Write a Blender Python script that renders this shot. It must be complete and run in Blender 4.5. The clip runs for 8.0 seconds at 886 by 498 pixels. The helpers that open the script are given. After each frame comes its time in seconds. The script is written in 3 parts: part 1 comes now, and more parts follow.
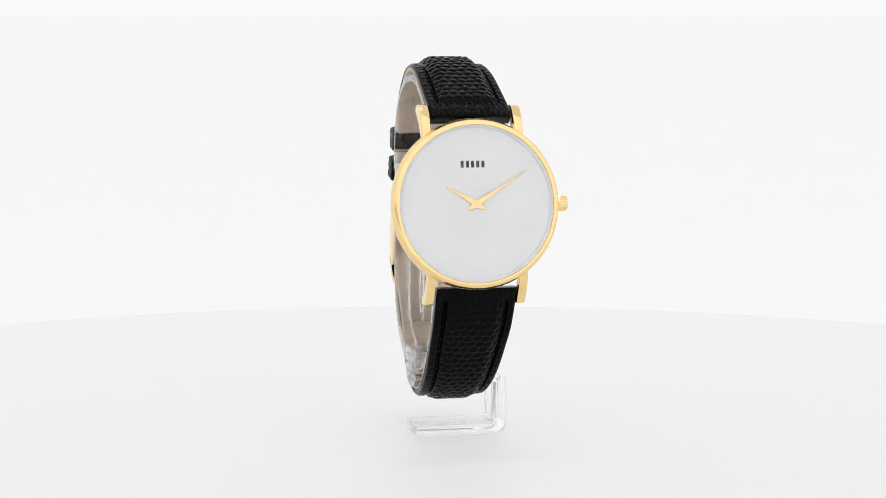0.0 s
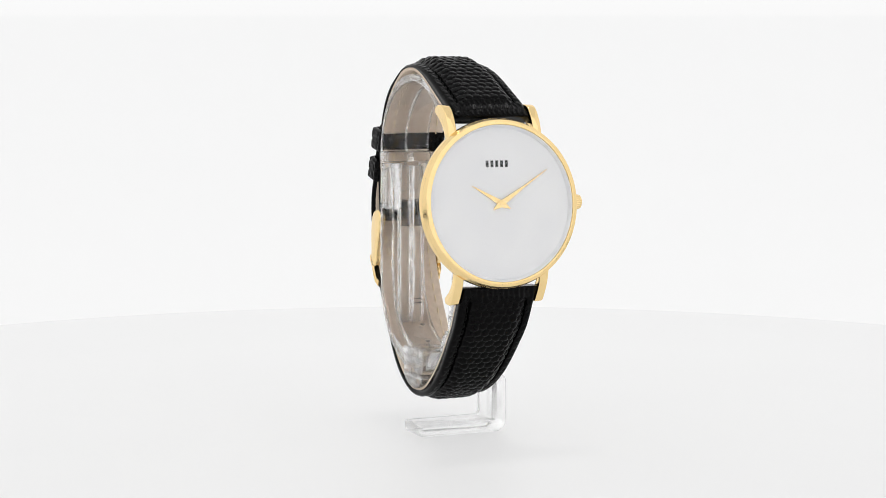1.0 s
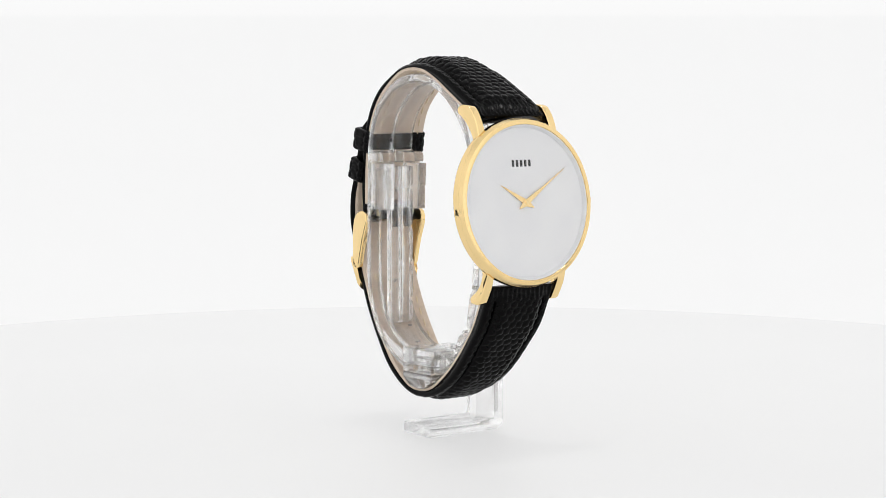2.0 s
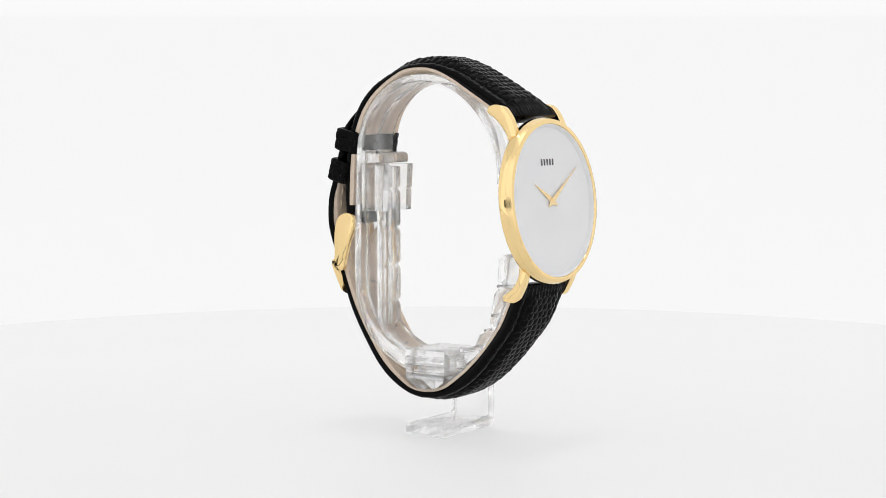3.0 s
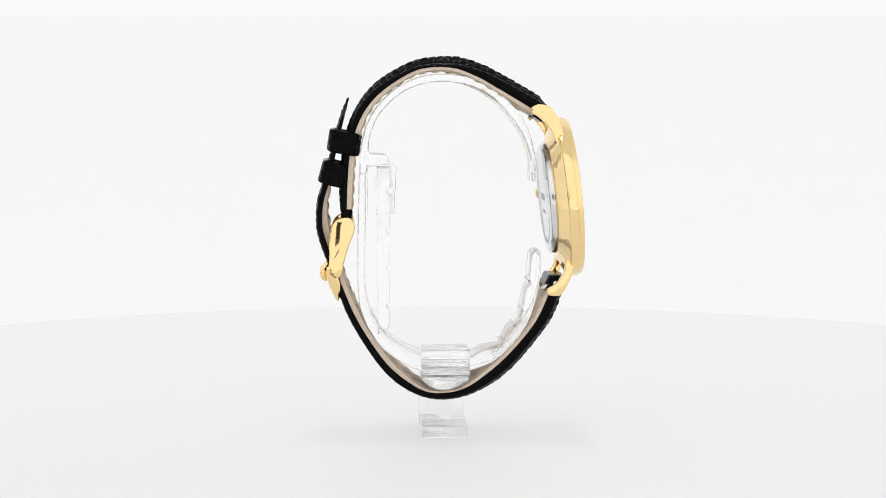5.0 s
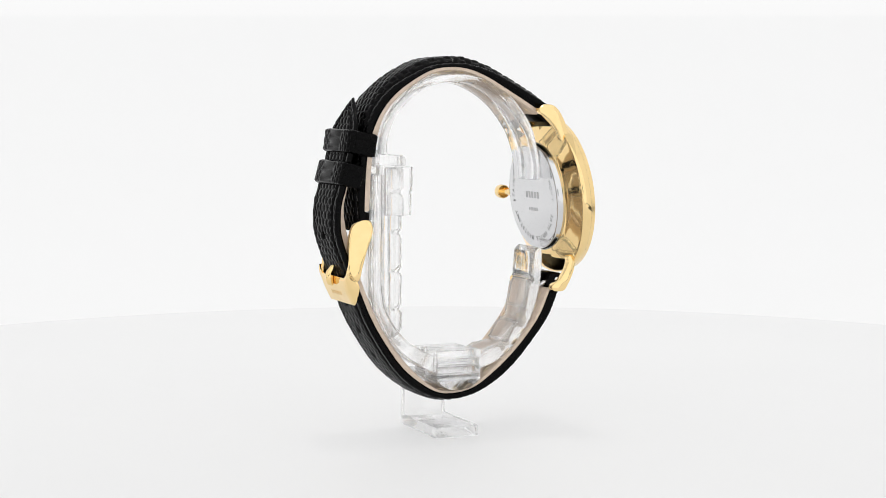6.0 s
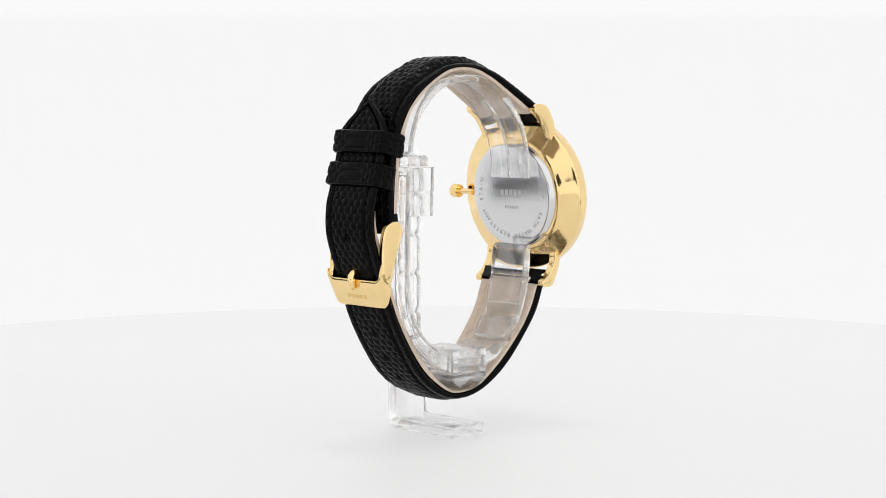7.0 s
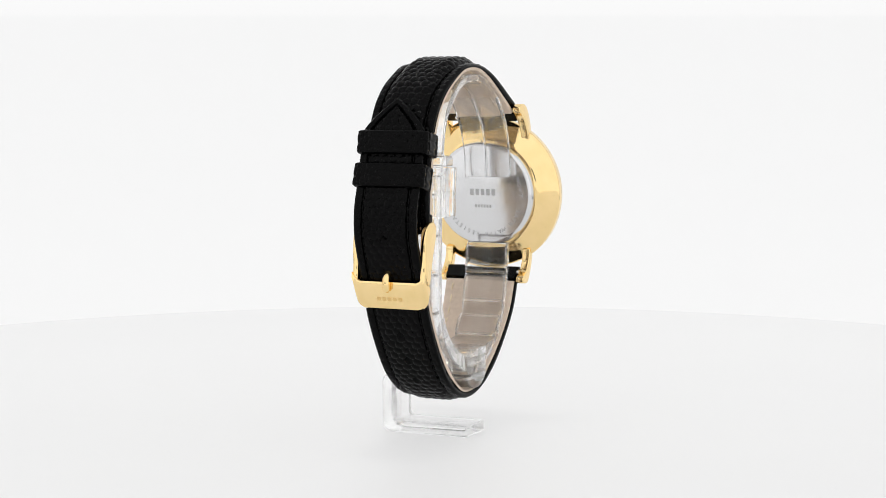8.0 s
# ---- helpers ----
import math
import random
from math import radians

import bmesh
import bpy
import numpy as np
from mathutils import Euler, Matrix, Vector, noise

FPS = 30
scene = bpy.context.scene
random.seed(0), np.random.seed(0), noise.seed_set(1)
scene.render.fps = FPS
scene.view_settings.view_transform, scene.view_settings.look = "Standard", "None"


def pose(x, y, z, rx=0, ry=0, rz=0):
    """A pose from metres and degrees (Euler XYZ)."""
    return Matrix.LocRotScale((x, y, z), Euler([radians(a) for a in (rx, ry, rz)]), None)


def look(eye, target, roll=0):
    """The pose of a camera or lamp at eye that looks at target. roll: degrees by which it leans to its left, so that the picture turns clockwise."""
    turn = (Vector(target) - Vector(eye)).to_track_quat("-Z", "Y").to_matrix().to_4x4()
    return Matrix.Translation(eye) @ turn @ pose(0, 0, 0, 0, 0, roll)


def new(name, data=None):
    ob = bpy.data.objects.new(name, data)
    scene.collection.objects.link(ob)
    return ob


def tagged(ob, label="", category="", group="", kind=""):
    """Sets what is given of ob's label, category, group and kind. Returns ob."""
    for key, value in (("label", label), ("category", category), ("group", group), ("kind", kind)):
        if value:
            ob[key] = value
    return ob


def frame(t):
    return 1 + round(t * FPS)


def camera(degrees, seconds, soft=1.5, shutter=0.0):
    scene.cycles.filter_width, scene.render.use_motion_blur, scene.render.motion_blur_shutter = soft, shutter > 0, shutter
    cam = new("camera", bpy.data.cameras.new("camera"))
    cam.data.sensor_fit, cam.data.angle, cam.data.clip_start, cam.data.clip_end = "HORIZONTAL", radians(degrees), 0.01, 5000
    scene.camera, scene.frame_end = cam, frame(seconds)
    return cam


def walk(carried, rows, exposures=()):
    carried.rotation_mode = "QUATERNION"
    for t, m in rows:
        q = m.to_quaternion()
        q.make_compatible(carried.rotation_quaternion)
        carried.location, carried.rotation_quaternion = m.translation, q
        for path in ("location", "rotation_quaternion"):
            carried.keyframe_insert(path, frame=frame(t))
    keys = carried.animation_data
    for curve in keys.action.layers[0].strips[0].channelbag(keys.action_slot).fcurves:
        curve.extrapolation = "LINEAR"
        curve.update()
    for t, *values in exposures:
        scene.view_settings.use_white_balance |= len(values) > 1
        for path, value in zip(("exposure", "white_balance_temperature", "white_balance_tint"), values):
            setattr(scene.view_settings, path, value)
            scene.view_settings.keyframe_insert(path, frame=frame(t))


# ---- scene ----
# A gold wristwatch on a clear display stand turns on a white turntable inside a light tent.
# Lengths below are in centimetres unless a name says otherwise; CM turns them into metres.
CM = 0.01

# ---- camera ----
cam = camera(28.55, 8.0, soft=0.6)
EYE = pose(0, -0.3582, 0.0697, 90 - 5.03, 0, 0.057)
walk(cam, [(0, EYE), (8, EYE)])

# The turntable's angle, degrees, time by time.
TURN = [(0.0, -76.9), (0.5, -72.0), (1.0, -65.5), (1.5, -59.6), (2.8, -38.6), (3.0, -34.75), (3.5, -24.7), (4.0, -14.8),
        (4.5, -5.7), (4.7, -2.2), (5.8, 19.3), (6.0, 24.2), (6.5, 33.6), (7.0, 45.1), (7.5, 54.2), (8.0, 65.4)]

# ---- world ----
world = bpy.data.worlds.new("room")
scene.world = world
world.use_nodes = True
world.node_tree.nodes["Background"].inputs[0].default_value = (0.9, 0.95, 1.0, 1)
world.node_tree.nodes["Background"].inputs[1].default_value = 0.05

# strengths of the emission added to tent cloths, backdrop and turntable plate
TOP_GLOW, SIDE_GLOW, FRONT_GLOW, BACK_GLOW, PLATE_GLOW = 0.51, 0.65, 0.86, 0.668, 0.516


def softbox(x, y, z, size, watts):
    """A studio softbox that looks down at the watch."""
    lamp = bpy.data.lights.new("softbox", "AREA")
    lamp.shape, lamp.size, lamp.size_y, lamp.energy = "RECTANGLE", size[0], size[1], watts
    lamp.color = (1.0, 0.99, 0.975)
    ob = new("softbox", lamp)
    ob.matrix_basis = look((x, y, z), (0, 0, 0.05))
    return ob


softbox(0.0, 0.05, 0.80, (0.08, 0.065), 1.1)


# ---- materials ----
class Mat:
    """A node material under construction."""

    def __init__(self, name, color, rough=0.5, metal=0.0, **more):
        self.m = bpy.data.materials.new(name)
        self.m.use_nodes = True
        self.t = self.m.node_tree
        self.b = self.t.nodes["Principled BSDF"]
        self.b.inputs["Base Color"].default_value = (*color, 1)
        self.b.inputs["Roughness"].default_value = rough
        self.b.inputs["Metallic"].default_value = metal
        for k, v in more.items():
            self.b.inputs[k.replace("_", " ")].default_value = v
        self.co = self.t.nodes.new("ShaderNodeTexCoord").outputs["Object"]

    def noise(self, scale, detail=4, stretch=None):
        n = self.t.nodes.new("ShaderNodeTexNoise")
        n.inputs["Scale"].default_value, n.inputs["Detail"].default_value = scale, detail
        if stretch:
            mp = self.t.nodes.new("ShaderNodeMapping")
            mp.inputs["Scale"].default_value = stretch
            self.t.links.new(self.co, mp.inputs["Vector"])
            self.t.links.new(mp.outputs[0], n.inputs["Vector"])
        else:
            self.t.links.new(self.co, n.inputs["Vector"])
        return n.outputs["Fac"]

    def ramp(self, fac, stops):
        r = self.t.nodes.new("ShaderNodeValToRGB")
        self.t.links.new(fac, r.inputs[0])
        while len(r.color_ramp.elements) < len(stops):
            r.color_ramp.elements.new(0.5)
        for e, (p, c) in zip(r.color_ramp.elements, stops):
            e.position, e.color = p, (*c, 1)
        return r.outputs[0]

    def color(self, out):
        self.t.links.new(out, self.b.inputs["Base Color"])
        return self

    def rough(self, fac, lo, hi):
        r = self.t.nodes.new("ShaderNodeMapRange")
        r.inputs["To Min"].default_value, r.inputs["To Max"].default_value = lo, hi
        self.t.links.new(fac, r.inputs["Value"])
        self.t.links.new(r.outputs[0], self.b.inputs["Roughness"])
        return self

    def bump(self, fac, strength, dist):
        n = self.t.nodes.new("ShaderNodeBump")
        n.inputs["Strength"].default_value, n.inputs["Distance"].default_value = strength, dist
        self.t.links.new(fac, n.inputs["Height"])
        self.t.links.new(n.outputs[0], self.b.inputs["Normal"])
        return self


def grey(v):
    return (v, v, v)


def make_gold(name, r0, r1):
    m = Mat(name, (0.95, 0.71, 0.35), 0.1, 1.0)
    m.color(m.ramp(m.noise(300, 3), [(0.3, (0.93, 0.69, 0.33)), (0.7, (0.97, 0.73, 0.37))]))
    m.rough(m.noise(900, 4), r0, r1)
    return m.m


GOLD = make_gold("polished_gold", 0.03, 0.09)
GOLD_SATIN = make_gold("satin_gold", 0.14, 0.27)
STEEL = Mat("brushed_steel", (0.72, 0.72, 0.73), 0.25, 1.0)
STEEL.rough(STEEL.noise(1500, 3, (1, 0.04, 1)), 0.1, 0.22)
STEEL = STEEL.m
ENGRAVED = Mat("engraved_steel", (0.50, 0.50, 0.51), 0.5, 1.0).m
ENGRAVED_GOLD = Mat("engraved_gold", (0.80, 0.55, 0.23), 0.4, 1.0).m
PRINT = Mat("black_print", (0.015, 0.015, 0.018), 0.5).m
DIAL = Mat("pearl_dial", (0.8, 0.8, 0.81), 0.35, Coat_Weight=0.3)
DIAL.color(DIAL.ramp(DIAL.noise(180, 5), [(0.3, (0.745, 0.745, 0.76)), (0.7, (0.80, 0.80, 0.805))]))
DIAL = DIAL.m
LEATHER = Mat("black_leather", (0.003, 0.003, 0.003), 0.24, Specular_IOR_Level=0.06)
LEATHER.color(LEATHER.ramp(LEATHER.noise(700, 4), [(0.3, (0.0008, 0.0008, 0.0009)), (0.75, (0.0022, 0.0022, 0.0023))]))
LEATHER.rough(LEATHER.noise(1600, 3), 0.12, 0.24).bump(LEATHER.noise(5200, 4), 0.15, 0.00005)
LEATHER = LEATHER.m
LINING = Mat("beige_lining", (0.55, 0.44, 0.34), 0.8)
LINING.color(LINING.ramp(LINING.noise(900, 6), [(0.25, (0.56, 0.45, 0.355)), (0.75, (0.70, 0.58, 0.47))]))
LINING.bump(LINING.noise(4000, 4), 0.4, 0.0001)
LINING = LINING.m
PUNCH = Mat("dark_hole", (0.03, 0.026, 0.022), 0.7).m
THREAD = Mat("pale_thread", (0.74, 0.62, 0.44), 0.7).m
THREAD_BLACK = Mat("black_thread", (0.004, 0.004, 0.004), 0.6, Specular_IOR_Level=0.1).m
ACRYLIC = Mat("clear_acrylic", (1.0, 1.0, 1.0), 0.0, Transmission_Weight=1.0, IOR=1.47)


def pane(mat, base_gloss, edge_gloss):
    """Clear material: light goes straight through under a gloss that grows towards the edges."""
    clear, gloss = mat.t.nodes.new("ShaderNodeBsdfTransparent"), mat.t.nodes.new("ShaderNodeBsdfGlossy")
    gloss.inputs["Roughness"].default_value = 0.02
    facing = mat.t.nodes.new("ShaderNodeLayerWeight")
    facing.inputs[0].default_value = 0.5
    power, span = mat.t.nodes.new("ShaderNodeMath"), mat.t.nodes.new("ShaderNodeMapRange")
    power.operation = "POWER"
    power.inputs[1].default_value = 4.0
    span.inputs["To Min"].default_value, span.inputs["To Max"].default_value = base_gloss, edge_gloss
    mix = mat.t.nodes.new("ShaderNodeMixShader")
    mat.t.links.new(facing.outputs["Facing"], power.inputs[0])
    mat.t.links.new(power.outputs[0], span.inputs["Value"])
    mat.t.links.new(span.outputs[0], mix.inputs[0])
    mat.t.links.new(clear.outputs[0], mix.inputs[1])
    mat.t.links.new(gloss.outputs[0], mix.inputs[2])
    mat.t.links.new(mix.outputs[0], mat.t.nodes["Material Output"].inputs[0])
    return mix


def plastic(mat, share):
    """Moulded clear plastic: a share of the light is bent, the rest goes straight."""
    clear, both = mat.t.nodes.new("ShaderNodeBsdfTransparent"), mat.t.nodes.new("ShaderNodeMixShader")
    both.inputs[0].default_value = share
    mat.t.links.new(clear.outputs[0], both.inputs[1])
    mat.t.links.new(mat.b.outputs[0], both.inputs[2])
    mat.t.links.new(both.outputs[0], mat.t.nodes["Material Output"].inputs[0])
    return mat.m


ACRYLIC = plastic(ACRYLIC, 0.8)
CRYSTAL = Mat("watch_glass", (1, 1, 1), 0.0)
pane(CRYSTAL, 0.03, 0.6)
CRYSTAL = CRYSTAL.m
# a white plate; emission is added to it to thin out the shadows
TABLE = Mat("glowing_white_plate", (0.25, 0.25, 0.25), 0.55, Emission_Strength=PLATE_GLOW)
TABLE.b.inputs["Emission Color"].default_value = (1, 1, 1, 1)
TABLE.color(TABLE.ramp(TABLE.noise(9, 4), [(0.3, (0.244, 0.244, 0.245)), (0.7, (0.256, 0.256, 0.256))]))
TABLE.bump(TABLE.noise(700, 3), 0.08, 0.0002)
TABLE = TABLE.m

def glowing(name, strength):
    """White cloth that gives light by added emission; nothing lights it from behind."""
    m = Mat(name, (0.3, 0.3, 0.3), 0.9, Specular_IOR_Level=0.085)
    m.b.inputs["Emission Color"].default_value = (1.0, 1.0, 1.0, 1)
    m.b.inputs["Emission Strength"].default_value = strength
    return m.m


GLOW_TOP, GLOW_FRONT, GLOW_SIDE, GLOW_BACK = glowing("glow_top", TOP_GLOW), glowing("glow_front", FRONT_GLOW), glowing("glow_side", SIDE_GLOW), glowing("glow_back", BACK_GLOW)


DARK = Mat("dark_tabletop", (0.035, 0.035, 0.037), 0.6)
DARK.rough(DARK.noise(40, 4), 0.5, 0.7)
DARK = DARK.m


# ---- mesh helpers ----
def part(name, mesh, material, parent=None, label="", smooth=True, m=None):
    """Link a bmesh or mesh, in centimetres, as one object."""
    if isinstance(mesh, bmesh.types.BMesh):
        bm, mesh = mesh, bpy.data.meshes.new(name)
        bmesh.ops.recalc_face_normals(bm, faces=bm.faces)
        bm.to_mesh(mesh)
        bm.free()
    mesh.transform((Matrix.Diagonal((CM, CM, CM, 1))) @ (m or Matrix()))
    if smooth:
        mesh.polygons.foreach_set("use_smooth", [True] * len(mesh.polygons))
        mesh.set_sharp_from_angle(angle=radians(35))
    mesh.materials.append(material)
    ob = new(name, mesh)
    if parent:
        ob.parent = parent
    if label:
        tagged(ob, label)
    return ob


def revolve(profile, n=128):
    """A solid of revolution round x from (a, r) pairs; r 0 closes an end."""
    bm = bmesh.new()
    rings = []
    for a, r in profile:
        if r == 0:
            rings.append([bm.verts.new((a, 0, 0))])
        else:
            rings.append([bm.verts.new((a, r * math.cos(2 * math.pi * k / n), r * math.sin(2 * math.pi * k / n))) for k in range(n)])
    for p, q in zip(rings, rings[1:]):
        for k in range(n):
            j = (k + 1) % n
            f = [p[k % len(p)], p[j % len(p)], q[j % len(q)], q[k % len(q)]]
            bm.faces.new(list(dict.fromkeys(f)))
    return bm


def slab(outline, y0, y1, bevel=0.015, segments=2):
    """An outline in (x, z) pulled out from y0 to y1, with eased edges."""
    bm = bmesh.new()
    a = [bm.verts.new((x, y0, z)) for x, z in outline]
    b = [bm.verts.new((x, y1, z)) for x, z in outline]
    n = len(outline)
    bm.faces.new(a)
    bm.faces.new(b[::-1])
    for k in range(n):
        bm.faces.new((a[k], b[k], b[(k + 1) % n], a[(k + 1) % n]))
    bmesh.ops.recalc_face_normals(bm, faces=bm.faces)
    if bevel:
        edges = [e for e in bm.edges if len(e.link_faces) == 2 and e.calc_face_angle() > radians(40)]
        bmesh.ops.bevel(bm, geom=edges, offset=bevel, segments=segments, profile=0.5, affect="EDGES", clamp_overlap=True)
    return bm


def box(x0, x1, y0, y1, z0, z1, bevel=0.02, segments=2):
    return slab([(x0, z0), (x1, z0), (x1, z1), (x0, z1)], y0, y1, bevel, segments)


def tube(points, radius, n=8, caps=True):
    """A round rod along points."""
    bm = bmesh.new()
    pts = [Vector(p) for p in points]
    rings = []
    for i, p in enumerate(pts):
        d = (pts[min(i + 1, len(pts) - 1)] - pts[max(i - 1, 0)]).normalized()
        s = d.cross(Vector((0, 0, 1) if abs(d.y) > 0.7 else (0, 1, 0))).normalized()
        t = d.cross(s)
        r = radius[i] if isinstance(radius, (list, tuple)) else radius
        rings.append([bm.verts.new(p + r * (math.cos(2 * math.pi * k / n) * s + math.sin(2 * math.pi * k / n) * t)) for k in range(n)])
    for p, q in zip(rings, rings[1:]):
        for k in range(n):
            bm.faces.new((p[k], p[(k + 1) % n], q[(k + 1) % n], q[k]))
    if caps:
        bm.faces.new(rings[0])
        bm.faces.new(rings[-1][::-1])
    return bm


def spline(points, n):
    """n points evenly spaced along a smooth curve through the control points."""
    p = np.array(points, float)
    p = np.vstack([2 * p[0] - p[1], p, 2 * p[-1] - p[-2]])
    out = []
    for i in range(1, len(p) - 2):
        t = np.linspace(0, 1, 40, endpoint=False)[:, None]
        a, b, c, d = p[i - 1], p[i], p[i + 1], p[i + 2]
        out.append(0.5 * (2 * b + (c - a) * t + (2 * a - 5 * b + 4 * c - d) * t**2 + (3 * b - a - 3 * c + d) * t**3))
    out = np.vstack(out + [p[-2][None]])
    run = np.concatenate([[0], np.cumsum(np.linalg.norm(np.diff(out, axis=0), axis=1))])
    at = np.linspace(0, run[-1], n)
    return np.stack([np.interp(at, run, out[:, k]) for k in range(p.shape[1])], 1)


def raw_mesh(name, verts, faces):
    me = bpy.data.meshes.new(name)
    me.from_pydata([tuple(v) for v in verts], [], faces)
    me.update()
    return me


def smoothstep(x, a, b):
    t = np.clip((x - a) / (b - a), 0, 1)
    return t * t * (3 - 2 * t)


# ---- the tent and the turntable ----
def build_tent():
    # White sweep: a tabletop sheet that curves up into the back cloth, brightened by emission.
    def sheet(side, x0, x1):
        bm = bmesh.new()
        for y, z in side:
            bm.verts.new((x0, y, z))
            bm.verts.new((x1, y, z))
        bm.verts.ensure_lookup_table()
        for k in range(len(side) - 1):
            bm.faces.new((bm.verts[2 * k], bm.verts[2 * k + 1], bm.verts[2 * k + 3], bm.verts[2 * k + 2]))
        bmesh.ops.solidify(bm, geom=bm.faces[:], thickness=0.3)
        return bm
    curve = [(46 + 18 * math.sin(a), -6.5 + 18 * (1 - math.cos(a))) for a in np.linspace(0.15, math.pi / 2, 10)]
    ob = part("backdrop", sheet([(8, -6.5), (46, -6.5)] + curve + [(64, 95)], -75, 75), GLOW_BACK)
    tagged(ob, "seamless white backdrop sweep, featureless, evenly bright by added emission", "backdrop", kind="structure")
    # Unseen side cloths with added glow; one piece is raised to reflect a dark band.
    for y0, y1, z0 in ((-60, -14, -6), (-14, 8, -2.5), (8, 63, -6)):
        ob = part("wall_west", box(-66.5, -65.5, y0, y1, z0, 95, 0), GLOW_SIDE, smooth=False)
        tagged(ob, "unseen white side cloth of the light tent, with added glow", "wall", kind="structure")
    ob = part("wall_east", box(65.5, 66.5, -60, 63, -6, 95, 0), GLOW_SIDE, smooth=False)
    tagged(ob, "unseen white side cloth of the light tent, with added glow", "wall", kind="structure")
    # unseen dark floor, added to darken the low reflections in steel and gold
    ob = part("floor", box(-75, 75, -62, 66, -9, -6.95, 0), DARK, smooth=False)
    tagged(ob, "unseen dark grey tabletop under the light tent, added for dark reflections", "table", kind="structure")
    # unseen glowing sheet, added so that the steel back reflects white
    ob = part("glow_sheet", box(-64, 64, -37.5, -18, -6.94, -6.5, 0), GLOW_BACK, smooth=False)
    tagged(ob, "unseen glowing white sheet, added to brighten reflections in the watch", "cloth", kind="structure")
    # unseen top cloth, its emission added as fill from above
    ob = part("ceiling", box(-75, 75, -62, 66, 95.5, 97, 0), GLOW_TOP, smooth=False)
    tagged(ob, "unseen white top cloth of the light tent, with added glow", "ceiling", kind="structure")
    # unseen front cloth: glow added for the dial, two low openings for dark reflections
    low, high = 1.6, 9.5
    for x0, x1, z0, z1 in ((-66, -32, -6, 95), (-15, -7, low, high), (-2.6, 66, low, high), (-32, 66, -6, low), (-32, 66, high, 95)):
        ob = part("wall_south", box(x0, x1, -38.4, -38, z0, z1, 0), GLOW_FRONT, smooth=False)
        tagged(ob, "unseen white front cloth with added glow and two openings for dark reflections", "wall", kind="structure")


def build_turntable():
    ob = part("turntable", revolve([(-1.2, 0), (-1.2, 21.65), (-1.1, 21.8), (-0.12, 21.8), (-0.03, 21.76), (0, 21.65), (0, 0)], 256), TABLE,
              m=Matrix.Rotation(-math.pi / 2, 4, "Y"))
    tagged(ob, "round matt white turntable plate under the display stand, with added glow", "turntable")
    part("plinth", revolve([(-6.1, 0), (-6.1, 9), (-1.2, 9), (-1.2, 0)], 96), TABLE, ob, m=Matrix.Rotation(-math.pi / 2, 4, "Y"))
    return ob


